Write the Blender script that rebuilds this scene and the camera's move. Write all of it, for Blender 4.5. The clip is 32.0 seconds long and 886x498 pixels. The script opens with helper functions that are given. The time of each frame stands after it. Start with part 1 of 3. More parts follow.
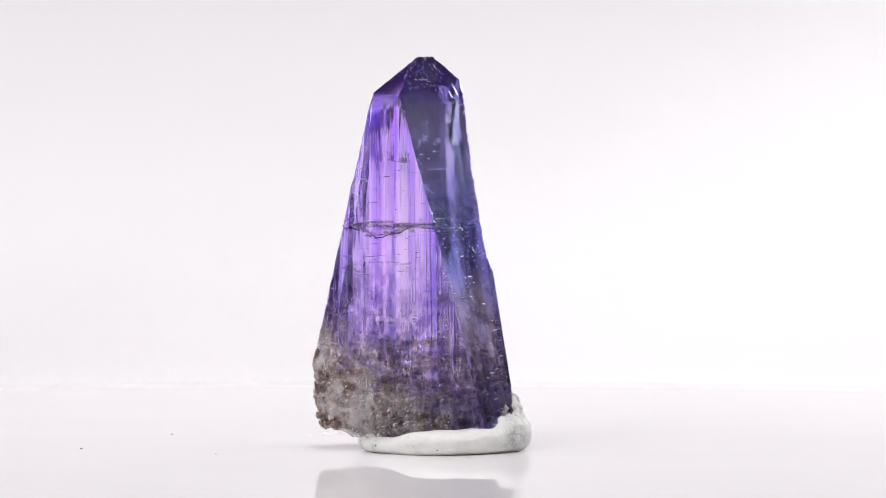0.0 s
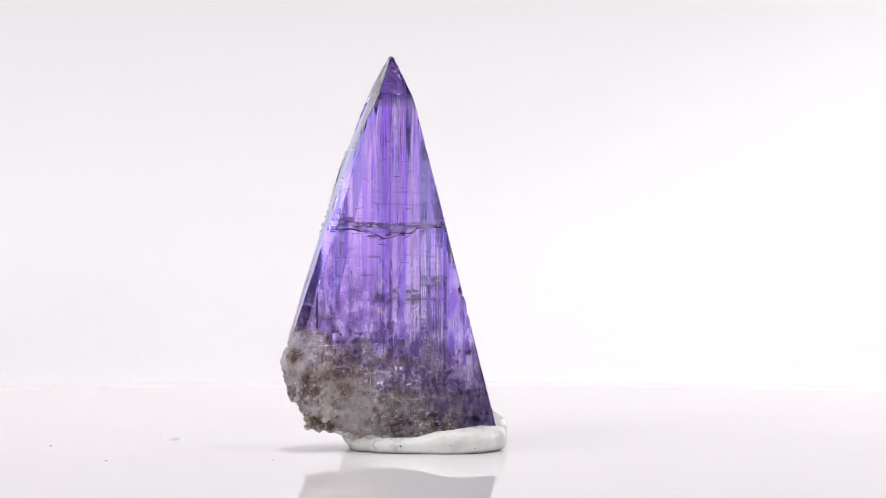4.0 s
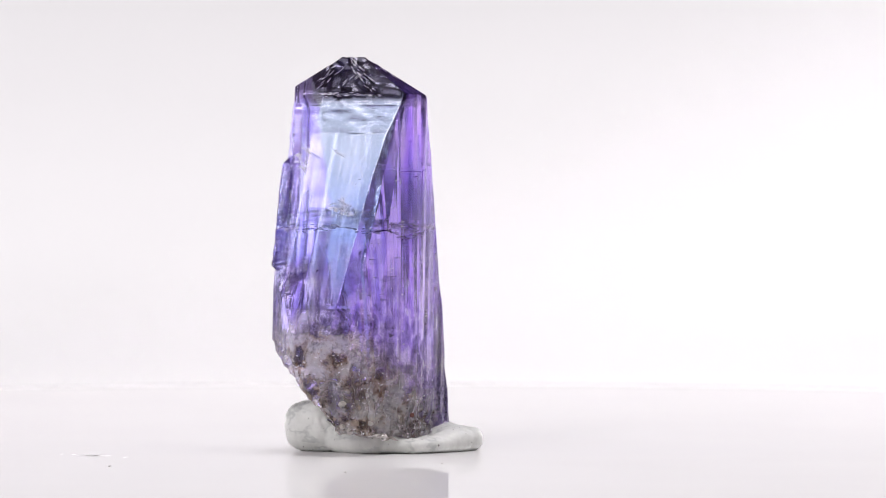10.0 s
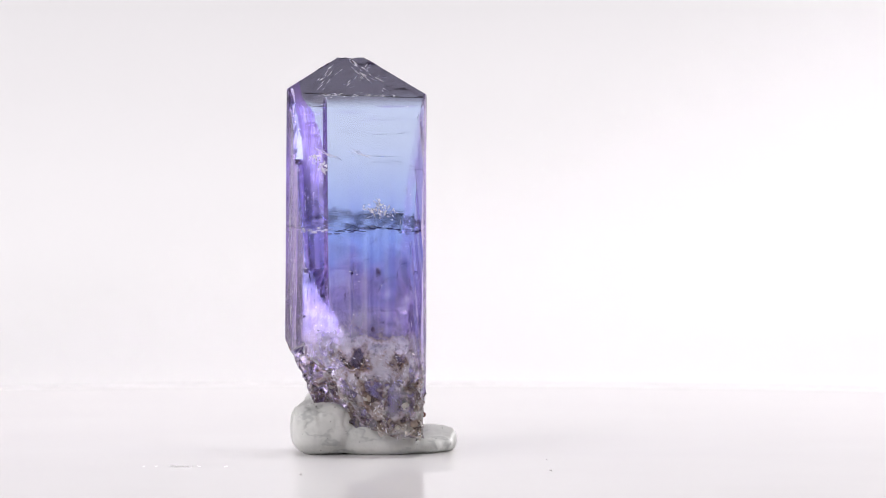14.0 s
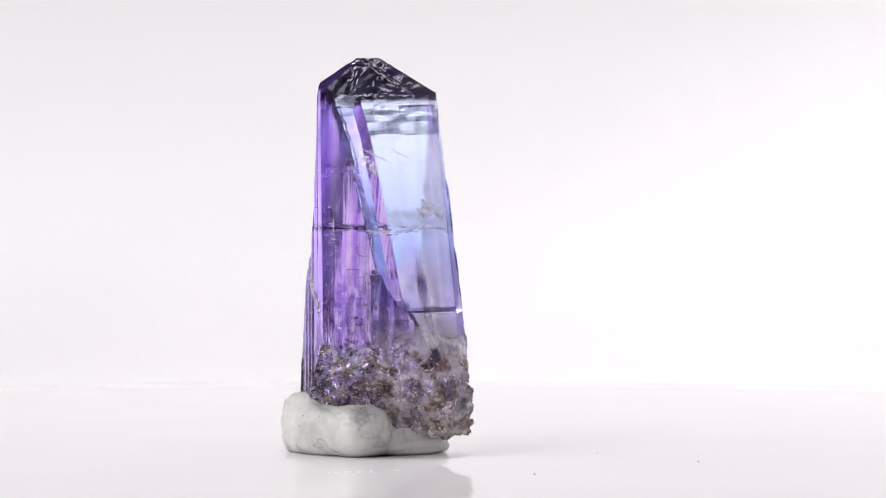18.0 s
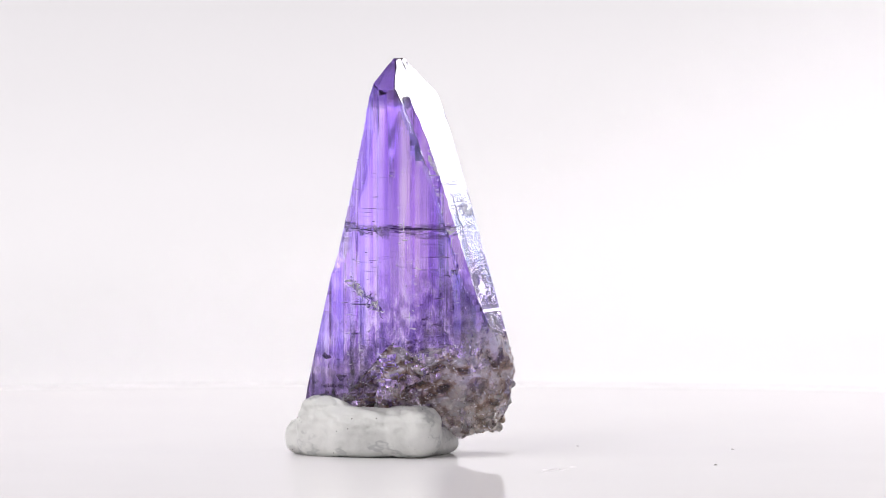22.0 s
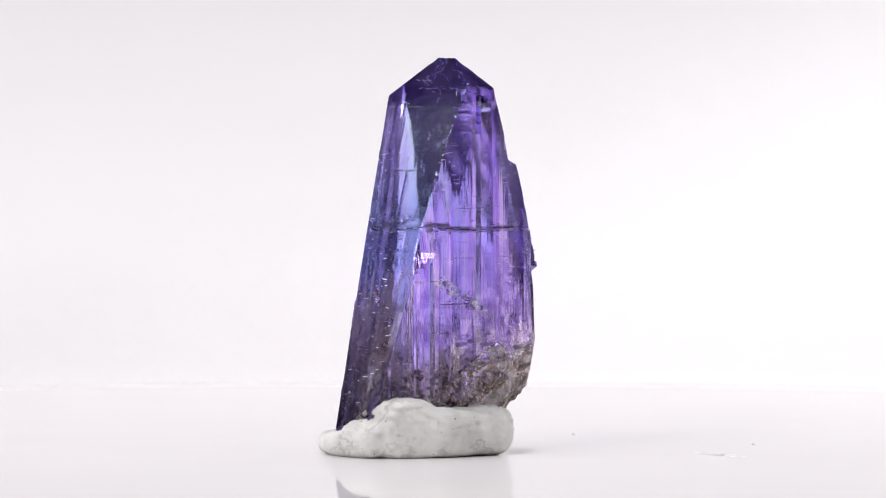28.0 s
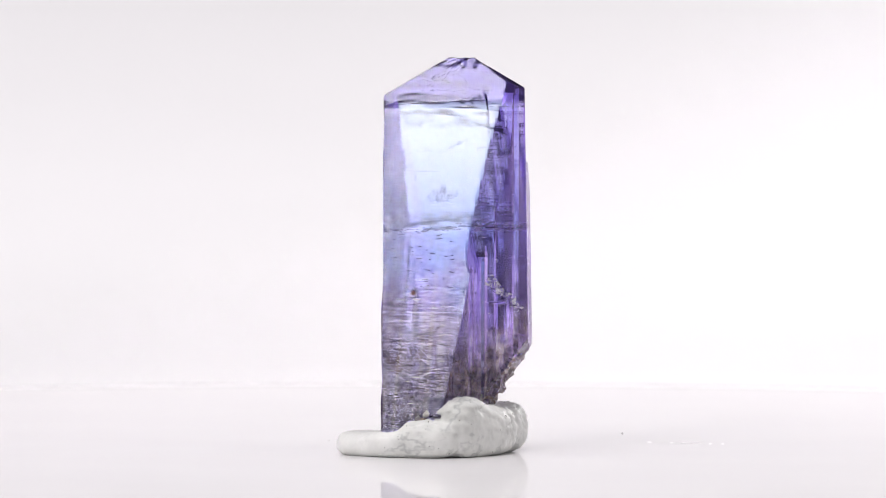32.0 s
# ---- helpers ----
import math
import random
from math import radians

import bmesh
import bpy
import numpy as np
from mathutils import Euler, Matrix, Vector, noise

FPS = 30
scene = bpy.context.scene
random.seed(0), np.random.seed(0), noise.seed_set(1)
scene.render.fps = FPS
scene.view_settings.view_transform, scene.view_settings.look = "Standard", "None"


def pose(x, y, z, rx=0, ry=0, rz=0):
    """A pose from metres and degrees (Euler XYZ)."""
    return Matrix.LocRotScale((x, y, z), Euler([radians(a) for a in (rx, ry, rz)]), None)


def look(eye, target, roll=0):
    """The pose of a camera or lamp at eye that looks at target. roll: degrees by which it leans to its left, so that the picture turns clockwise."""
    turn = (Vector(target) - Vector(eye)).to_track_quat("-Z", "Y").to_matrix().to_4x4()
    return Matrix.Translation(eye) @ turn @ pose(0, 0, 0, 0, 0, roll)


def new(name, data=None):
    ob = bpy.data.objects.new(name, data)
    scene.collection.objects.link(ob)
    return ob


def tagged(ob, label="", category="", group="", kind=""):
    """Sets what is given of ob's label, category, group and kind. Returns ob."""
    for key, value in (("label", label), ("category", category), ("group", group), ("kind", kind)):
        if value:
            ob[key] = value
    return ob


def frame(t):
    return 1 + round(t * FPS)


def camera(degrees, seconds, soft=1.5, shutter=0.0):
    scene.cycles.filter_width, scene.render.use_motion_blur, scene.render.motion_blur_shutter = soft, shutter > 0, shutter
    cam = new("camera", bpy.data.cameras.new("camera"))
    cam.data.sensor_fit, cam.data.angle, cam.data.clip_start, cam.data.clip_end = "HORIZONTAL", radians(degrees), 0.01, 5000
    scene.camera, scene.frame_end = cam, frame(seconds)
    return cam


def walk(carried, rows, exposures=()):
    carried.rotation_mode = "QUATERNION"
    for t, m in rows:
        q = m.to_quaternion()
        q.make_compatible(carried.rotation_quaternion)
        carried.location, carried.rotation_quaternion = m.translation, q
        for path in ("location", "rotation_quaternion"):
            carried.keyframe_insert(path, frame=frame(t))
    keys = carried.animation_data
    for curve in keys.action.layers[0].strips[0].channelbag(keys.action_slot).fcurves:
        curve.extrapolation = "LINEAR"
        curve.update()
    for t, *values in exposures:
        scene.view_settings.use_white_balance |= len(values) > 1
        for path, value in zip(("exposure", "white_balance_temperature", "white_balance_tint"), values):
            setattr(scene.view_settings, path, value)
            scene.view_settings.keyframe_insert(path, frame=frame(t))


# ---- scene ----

# One unit of the plan is 0.04 mm: the crystal is 27 mm tall.
U = 4.0e-5
SECONDS = 32.0
TURN = 8.80          # degrees per second of the turntable
FRONT = 3.5          # the moment at which the plan's x axis lies across the view

# ---- camera ----
cam = camera(6.41, SECONDS, soft=0.5)
EYE = (66 * U, -13990 * U, 872 * U)
AIM = (66 * U, 0.0, 359 * U)
cam.data.dof.use_dof, cam.data.dof.focus_distance, cam.data.dof.aperture_fstop = True, 0.5552, 80.0
walk(cam, [(0.0, look(EYE, AIM)), (SECONDS, look(EYE, AIM))])

# ---- light ----
world = bpy.data.worlds.new("studio_air")
scene.world = world
world.use_nodes = True
world.node_tree.nodes["Background"].inputs["Color"].default_value = (0.95, 0.96, 1.0, 1)
world.node_tree.nodes["Background"].inputs["Strength"].default_value = 0.02


def softbox(name, eye, target, w, h, power, colour=(1, 1, 1)):
    lamp = bpy.data.lights.new(name, "AREA")
    lamp.shape, lamp.size, lamp.size_y = "RECTANGLE", w, h
    lamp.energy, lamp.color = power, colour
    ob = new(name, lamp)
    ob.matrix_world = look(eye, target)
    return ob


WARM = (1.0, 0.968, 0.99)
softbox("softbox_back", (0.38, 0.56, 0.175), (0, 0, 0.02), 0.28, 0.10, 1.2, WARM)
# unseen strip added in place of bounced light, to whiten the left facets
softbox("fill_low", (-0.44, 0.62, 0.11), (0, 0, 0.02), 0.36, 0.15, 0.5, WARM)
softbox("softbox_top", (0.50, -0.10, 0.85), (0, 0, 0.02), 0.40, 0.40, 1.7, WARM)
# unseen fill added at the right to brighten the faces turned that way
softbox("fill_right", (0.74, -0.11, 0.385), (0, 0, 0.02), 0.20, 0.22, 0.8, WARM)
softbox("softbox_left", (-0.60, -0.045, 0.31), (0, 0, 0.02), 0.26, 0.20, 1.25, WARM)
softbox("softbox_front", (-0.315, -0.435, 0.40), (0, 0, 0.02), 0.25, 0.25, 1.95, WARM)


def backdrop_spot(name, eye, target, degrees, blend, power):
    lamp = bpy.data.lights.new(name, "SPOT")
    lamp.color = WARM
    lamp.energy, lamp.spot_size, lamp.spot_blend, lamp.shadow_soft_size = power, radians(degrees), blend, 0.04
    new(name, lamp).matrix_world = look(eye, target)


# one lamp washes the whole sweep; the flagged edge of a second one crosses it aslant
backdrop_spot("wash_spot", (-0.25, 0.16, 1.10), (0.0, 0.78, 0.09), 86, 0.8, 36.8)
backdrop_spot("side_spot", (0.107, 0.10, 1.10), (0.5870, -0.0186, 1.0259), 179.8, 0.03, 11.0)
backdrop_spot("table_spot", (0.02, -0.14, 0.95), (0.03, 0.02, 0.0), 20.0, 0.9, 12.0)


# ---- materials ----
def material(name):
    m = bpy.data.materials.new(name)
    m.use_nodes = True
    nt = m.node_tree
    bsdf = nt.nodes["Principled BSDF"]
    return m, nt, bsdf, nt.nodes["Material Output"]


def local_noise(nt, scale, detail=3.0, rough=0.55, stretch=(1, 1, 1)):
    tc = nt.nodes.new("ShaderNodeTexCoord")
    mp = nt.nodes.new("ShaderNodeMapping")
    mp.inputs["Scale"].default_value = [scale * s for s in stretch]
    nz = nt.nodes.new("ShaderNodeTexNoise")
    nz.inputs["Scale"].default_value = 1.0
    nz.inputs["Detail"].default_value = detail
    nz.inputs["Roughness"].default_value = rough
    nt.links.new(tc.outputs["Object"], mp.inputs["Vector"])
    nt.links.new(mp.outputs["Vector"], nz.inputs["Vector"])
    return nz.outputs["Fac"]


def ramp(nt, fac, stops):
    r = nt.nodes.new("ShaderNodeValToRGB")
    while len(r.color_ramp.elements) < len(stops):
        r.color_ramp.elements.new(0.5)
    for e, (p, c) in zip(r.color_ramp.elements, stops):
        e.position = p
        e.color = (*c, 1) if len(c) == 3 else c
    nt.links.new(fac, r.inputs["Fac"])
    return r.outputs["Color"]


def math_node(nt, op, a, b=None, clamp=False):
    n = nt.nodes.new("ShaderNodeMath")
    n.operation, n.use_clamp = op, clamp
    for i, v in enumerate((a, b)):
        if v is None:
            continue
        if isinstance(v, (int, float)):
            n.inputs[i].default_value = v
        else:
            nt.links.new(v, n.inputs[i])
    return n.outputs[0]


def span(nt, v, a, b, c=0.0, d=1.0):
    n = nt.nodes.new("ShaderNodeMapRange")
    n.interpolation_type = "SMOOTHSTEP"
    for i, q in enumerate((None, a, b, c, d)):
        if q is not None:
            n.inputs[i].default_value = q
    nt.links.new(v, n.inputs[0])
    return n.outputs[0]


def mix_colour(nt, f, a, b):
    n = nt.nodes.new("ShaderNodeMix")
    n.data_type = "RGBA"
    for key, v in (("Factor", f), ("A", a), ("B", b)):
        sock = [s for s in n.inputs if s.name == key and (s.type == "RGBA" or key == "Factor")][0]
        if isinstance(v, tuple):
            sock.default_value = (*v, 1)
        elif isinstance(v, (int, float)):
            sock.default_value = v
        else:
            nt.links.new(v, sock)
    return [o for o in n.outputs if o.type == "RGBA"][0]


def bump(nt, height, strength, distance, normal=None):
    b = nt.nodes.new("ShaderNodeBump")
    b.inputs["Strength"].default_value = strength
    b.inputs["Distance"].default_value = distance
    nt.links.new(height, b.inputs["Height"])
    if normal:
        nt.links.new(normal, b.inputs["Normal"])
    return b.outputs["Normal"]


def crystal_material():
    m, nt, glass, out = material("trichroic_crystal")
    tc = nt.nodes.new("ShaderNodeTexCoord")
    at = nt.nodes.new("ShaderNodeSeparateXYZ")
    nt.links.new(tc.outputs["Object"], at.inputs[0])
    nv = nt.nodes.new("ShaderNodeSeparateXYZ")
    nt.links.new(tc.outputs["Normal"], nv.inputs[0])
    broad = span(nt, math_node(nt, "ABSOLUTE", nv.outputs["X"]), 0.72, 0.92)
    across = nt.nodes.new("ShaderNodeMix")
    nt.links.new(broad, across.inputs["Factor"])
    nt.links.new(local_noise(nt, 1, 4.0, 0.6, (2600, 300, 40)), across.inputs[2])
    nt.links.new(local_noise(nt, 1, 4.0, 0.6, (60, 2200, 9)), across.inputs[3])
    streak = across.outputs[0]
    hatch = local_noise(nt, 1, 3.0, 0.6, (500, 500, 9000))
    cloud = local_noise(nt, 420, 4.0, 0.6)
    violet = ramp(nt, streak, [(0.34, (0.18, 0.06, 0.73)), (0.45, (0.44, 0.18, 0.98)), (0.56, (0.75, 0.48, 1.0)), (0.66, (0.94, 0.77, 1.0))])
    # broad upright growth zones, pale and deep, with thin dark seams between them
    zones = local_noise(nt, 1, 2.0, 0.5, (760, 500, 16))
    violet = mix_colour(nt, span(nt, zones, 0.53, 0.62, 0.0, 0.70), violet, (0.86, 0.63, 1.0))
    violet = mix_colour(nt, span(nt, zones, 0.47, 0.39, 0.0, 0.75), violet, (0.22, 0.08, 0.76))
    seam = math_node(nt, "ABSOLUTE", math_node(nt, "SUBTRACT", local_noise(nt, 1, 1.0, 0.5, (1500, 300, 22)), 0.5))
    violet = mix_colour(nt, span(nt, seam, 0.012, 0.0, 0.0, 0.80), violet, (0.07, 0.03, 0.38))
    # level breaks in the lower half
    bricks = local_noise(nt, 1, 3.0, 0.6, (1700, 500, 780))
    lower = span(nt, at.outputs["Z"], 400 * U, 210 * U)
    violet = mix_colour(nt, math_node(nt, "MULTIPLY", span(nt, bricks, 0.51, 0.58, 0.0, 0.92), lower), violet, (0.06, 0.025, 0.26))
    violet = mix_colour(nt, math_node(nt, "MULTIPLY", span(nt, bricks, 0.47, 0.40, 0.0, 0.92), lower), violet, (0.95, 0.86, 1.0))
    deep = span(nt, at.outputs["Z"], 570 * U, 320 * U)
    blue = mix_colour(nt, deep, (0.60, 0.72, 0.98), ramp(nt, streak, [(0.30, (0.08, 0.15, 0.82)), (0.65, (0.28, 0.44, 0.98))]))
    depth = span(nt, local_noise(nt, 1, 2.0, 0.5, (260, 260, 110)), 0.44, 0.60, 0.0, 0.62)
    violet = mix_colour(nt, depth, violet, (0.27, 0.13, 0.74))
    oblique = span(nt, math_node(nt, "ABSOLUTE", nv.outputs["X"]), 0.30, 0.46, 0.0, 0.75)
    violet = mix_colour(nt, oblique, violet, ramp(nt, streak, [(0.34, (0.10, 0.07, 0.62)), (0.48, (0.22, 0.17, 0.84)), (0.64, (0.48, 0.42, 0.96))]))
    body = mix_colour(nt, broad, violet, blue)
    low = math_node(nt, "ADD", at.outputs["Z"], math_node(nt, "MULTIPLY", math_node(nt, "SUBTRACT", cloud, 0.5), 0.012))
    slant = math_node(nt, "ADD", low, math_node(nt, "MULTIPLY", at.outputs["X"], 0.68))
    dusk = span(nt, slant, 320 * U, 140 * U, 0.0, 0.90)
    body = mix_colour(nt, dusk, body, ramp(nt, bricks, [(0.36, (0.62, 0.48, 0.86)), (0.46, (0.25, 0.13, 0.56)), (0.54, (0.10, 0.05, 0.28)), (0.64, (0.04, 0.02, 0.09))]))
    smoke = span(nt, slant, 150 * U, 50 * U, 0.0, 0.8)
    body = mix_colour(nt, smoke, body, ramp(nt, bricks, [(0.40, (0.97, 0.90, 0.87)), (0.50, (0.62, 0.47, 0.42)), (0.62, (0.13, 0.08, 0.06))]))
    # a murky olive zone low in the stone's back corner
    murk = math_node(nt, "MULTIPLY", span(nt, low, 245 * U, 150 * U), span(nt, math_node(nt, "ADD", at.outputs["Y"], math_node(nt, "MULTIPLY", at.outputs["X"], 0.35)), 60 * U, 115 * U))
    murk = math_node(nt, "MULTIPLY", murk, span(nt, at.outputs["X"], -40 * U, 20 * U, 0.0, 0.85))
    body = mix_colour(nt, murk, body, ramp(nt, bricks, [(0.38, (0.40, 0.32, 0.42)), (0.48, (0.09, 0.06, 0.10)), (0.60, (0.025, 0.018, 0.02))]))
    dull = math_node(nt, "MULTIPLY", broad, span(nt, low, 390 * U, 220 * U, 0.0, 0.92))
    body = mix_colour(nt, dull, body, ramp(nt, streak, [(0.35, (0.10, 0.09, 0.31)), (0.5, (0.19, 0.16, 0.47)), (0.66, (0.46, 0.40, 0.60))]))
    # dark shading of the tip put into its colour, near black on -X faces
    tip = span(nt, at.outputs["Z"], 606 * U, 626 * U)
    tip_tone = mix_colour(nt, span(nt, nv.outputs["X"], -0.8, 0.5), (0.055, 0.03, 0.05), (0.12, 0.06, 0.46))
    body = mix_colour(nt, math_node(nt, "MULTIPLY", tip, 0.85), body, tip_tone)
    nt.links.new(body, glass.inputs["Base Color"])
    glass.inputs["Transmission Weight"].default_value = 1.0
    glass.inputs["IOR"].default_value = 1.69
    haze = span(nt, local_noise(nt, 500, 4.0), 0.40, 0.65, 0.0, 0.02)
    nt.links.new(math_node(nt, "ADD", haze, span(nt, low, 220 * U, 80 * U, 0.0, 0.12)), glass.inputs["Roughness"])
    nrm = bump(nt, math_node(nt, "MULTIPLY", streak, span(nt, broad, 0.0, 1.0, 1.0, 0.34)), 0.38, 0.00012)
    etched = math_node(nt, "MULTIPLY", broad, span(nt, at.outputs["Z"], 612 * U, 596 * U))
    nrm = bump(nt, math_node(nt, "MULTIPLY", bricks, lower), 0.30, 0.00012, nrm)
    nrm = bump(nt, math_node(nt, "MULTIPLY", hatch, etched), 0.32, 0.00004, nrm)
    arcs = local_noise(nt, 1, 1.0, 0.5, (500, 450, 600))
    nrm = bump(nt, math_node(nt, "MULTIPLY", arcs, tip), 0.40, 0.00022, nrm)
    # the lower part of the least steep face is rough with level pits
    worn = math_node(nt, "MULTIPLY", span(nt, nv.outputs["X"], 0.70, 0.85), span(nt, low, 405 * U, 385 * U))
    worn = math_node(nt, "MULTIPLY", worn, span(nt, local_noise(nt, 330, 2.0), 0.40, 0.58, 0.15, 1.0))
    nrm = bump(nt, math_node(nt, "MULTIPLY", local_noise(nt, 1, 4.0, 0.6, (900, 900, 2600)), worn), 0.34, 0.00014, nrm)
    nt.links.new(nrm, glass.inputs["Normal"])

    inner = nt.nodes.new("ShaderNodeBsdfGlass")
    soft = nt.nodes.new("ShaderNodeGamma")
    soft.inputs["Gamma"].default_value = 0.42
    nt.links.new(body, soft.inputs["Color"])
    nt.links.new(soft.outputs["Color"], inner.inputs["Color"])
    inner.inputs["IOR"].default_value = 1.69
    nt.links.new(nrm, inner.inputs["Normal"])
    nt.links.new(glass.inputs["Roughness"].links[0].from_socket, inner.inputs["Roughness"])
    gem = nt.nodes.new("ShaderNodeMixShader")
    gem.inputs[0].default_value = 0.5
    nt.links.new(glass.outputs[0], gem.inputs[1])
    nt.links.new(inner.outputs[0], gem.inputs[2])

    rock = nt.nodes.new("ShaderNodeBsdfPrincipled")
    grain = local_noise(nt, 620, 5.0, 0.62)
    clots = span(nt, math_node(nt, "ADD", local_noise(nt, 230, 3.0, 0.6), span(nt, at.outputs["Y"], 40 * U, 120 * U, 0.0, 0.07)), 0.49, 0.58)
    milk = ramp(nt, grain, [(0.37, (0.12, 0.07, 0.04)), (0.42, (0.62, 0.50, 0.41)), (0.48, (0.94, 0.87, 0.80)), (0.56, (1.0, 0.98, 0.94))])
    dirt = ramp(nt, grain, [(0.38, (0.04, 0.022, 0.015)), (0.45, (0.22, 0.13, 0.08)), (0.52, (0.54, 0.40, 0.31)), (0.59, (0.97, 0.90, 0.84))])
    tone = mix_colour(nt, clots, milk, dirt)
    nt.links.new(tone, rock.inputs["Base Color"])
    rock.inputs["Roughness"].default_value = 0.06
    rock.inputs["Transmission Weight"].default_value = 0.55
    rock.inputs["IOR"].default_value = 1.55
    milky = nt.nodes.new("ShaderNodeBsdfTranslucent")
    nt.links.new(tone, milky.inputs["Color"])
    stone = nt.nodes.new("ShaderNodeMixShader")
    stone.inputs[0].default_value = 0.42
    nt.links.new(rock.outputs[0], stone.inputs[1])
    nt.links.new(milky.outputs[0], stone.inputs[2])
    # small broken facets that glitter
    facets = nt.nodes.new("ShaderNodeTexVoronoi")
    facets.inputs["Scale"].default_value = 1500
    nt.links.new(tc.outputs["Object"], facets.inputs["Vector"])
    rough_break = bump(nt, facets.outputs["Distance"], 0.75, 0.0005, bump(nt, grain, 0.8, 0.0004))
    nt.links.new(rough_break, rock.inputs["Normal"])
    nt.links.new(rough_break, milky.inputs["Normal"])
    lean = math_node(nt, "MULTIPLY", at.outputs["X"], 0.68)
    edge = math_node(nt, "ADD", low, lean)
    cover = span(nt, edge, 135 * U, 70 * U)
    patch = span(nt, local_noise(nt, 420, 5.0, 0.65), 0.44, 0.56)
    cover = math_node(nt, "MULTIPLY", cover, math_node(nt, "ADD", math_node(nt, "MULTIPLY", patch, 0.52), 0.28))
    under = span(nt, math_node(nt, "ABSOLUTE", nv.outputs["Z"]), 0.20, 0.40, 0.0, 0.90)
    under = math_node(nt, "MULTIPLY", under, span(nt, at.outputs["Z"], 225 * U, 190 * U))
    under = math_node(nt, "MULTIPLY", under, span(nt, math_node(nt, "ABSOLUTE", nv.outputs["X"]), 0.75, 0.60))
    cover = math_node(nt, "MAXIMUM", cover, math_node(nt, "MULTIPLY", under, span(nt, patch, 0.0, 1.0, 0.6, 1.0)))
    mx = nt.nodes.new("ShaderNodeMixShader")
    nt.links.new(cover, mx.inputs[0])
    nt.links.new(gem.outputs[0], mx.inputs[1])
    nt.links.new(stone.outputs[0], mx.inputs[2])
    nt.links.new(mx.outputs[0], out.inputs["Surface"])
    return m


def gap_material():
    """A film of air inside the crystal."""
    m, nt, b, out = material("air_gap")
    b.inputs["Base Color"].default_value = (0.96, 0.95, 0.98, 1)
    b.inputs["Transmission Weight"].default_value = 1.0
    b.inputs["IOR"].default_value = 1.0 / 1.69
    nt.links.new(span(nt, local_noise(nt, 700, 4.0), 0.42, 0.66, 0.05, 0.60), b.inputs["Alpha"])
    nt.links.new(span(nt, local_noise(nt, 900, 3.0), 0.35, 0.65, 0.02, 0.22), b.inputs["Roughness"])
    nt.links.new(bump(nt, local_noise(nt, 1500, 4.0, 0.6), 0.6, 0.0002), b.inputs["Normal"])
    return m


def feather_material():
    """Bright curved breaks that mirror the light from inside."""
    m, nt, b, out = material("bright_break")
    b.inputs["Base Color"].default_value = (0.95, 0.93, 0.98, 1)
    b.inputs["Metallic"].default_value = 0.35
    b.inputs["Roughness"].default_value = 0.18
    thick = span(nt, local_noise(nt, 1300, 4.0, 0.65), 0.40, 0.56, 0.10, 1.0)
    nt.links.new(bump(nt, local_noise(nt, 2200, 4.0, 0.6), 0.9, 0.0003), b.inputs["Normal"])
    milky = nt.nodes.new("ShaderNodeBsdfTranslucent")
    milky.inputs["Color"].default_value = (0.97, 0.96, 0.99, 1)
    white = nt.nodes.new("ShaderNodeMixShader")
    white.inputs[0].default_value = 0.6
    nt.links.new(b.outputs[0], white.inputs[1])
    nt.links.new(milky.outputs[0], white.inputs[2])
    clear = nt.nodes.new("ShaderNodeBsdfTransparent")
    film_mix = nt.nodes.new("ShaderNodeMixShader")
    nt.links.new(thick, film_mix.inputs[0])
    nt.links.new(clear.outputs[0], film_mix.inputs[1])
    nt.links.new(white.outputs[0], film_mix.inputs[2])
    nt.links.new(film_mix.outputs[0], out.inputs["Surface"])
    return m


def gloss_material():
    """White acrylic with a mirror skin."""
    m, nt, b, out = material("white_gloss_acrylic")
    skin_ = nt.nodes.new("ShaderNodeBsdfGlossy")
    skin_.inputs["Color"].default_value = (0.97, 0.96, 0.965, 1)
    nt.links.new(span(nt, local_noise(nt, 90, 4.0), 0.3, 0.7, 0.004, 0.008), skin_.inputs["Roughness"])
    nt.links.new(ramp(nt, local_noise(nt, 60, 5.0), [(0.3, (0.80, 0.785, 0.79)), (0.7, (0.82, 0.805, 0.81))]), b.inputs["Base Color"])
    b.inputs["Roughness"].default_value = 0.9
    b.inputs["Specular IOR Level"].default_value = 0.0
    both = nt.nodes.new("ShaderNodeMixShader")
    fres = nt.nodes.new("ShaderNodeFresnel")
    fres.inputs["IOR"].default_value = 1.45
    nt.links.new(math_node(nt, "MULTIPLY", fres.outputs[0], 0.74), both.inputs[0])
    nt.links.new(b.outputs[0], both.inputs[1])
    nt.links.new(skin_.outputs[0], both.inputs[2])
    nt.links.new(both.outputs[0], out.inputs["Surface"])
    return m


def etch_glint_material():
    """White frosted splinters that let light through, also set as painted glints."""
    m, nt, b, out = material("white_etch_glint")
    tone = ramp(nt, local_noise(nt, 3000, 3.0), [(0.3, (0.84, 0.82, 0.88)), (0.7, (0.97, 0.96, 0.98))])
    nt.links.new(tone, b.inputs["Base Color"])
    b.inputs["Roughness"].default_value = 0.25
    milky = nt.nodes.new("ShaderNodeBsdfTranslucent")
    nt.links.new(tone, milky.inputs["Color"])
    both = nt.nodes.new("ShaderNodeMixShader")
    both.inputs[0].default_value = 0.45
    nt.links.new(b.outputs[0], both.inputs[1])
    nt.links.new(milky.outputs[0], both.inputs[2])
    nt.links.new(both.outputs[0], out.inputs["Surface"])
    return m


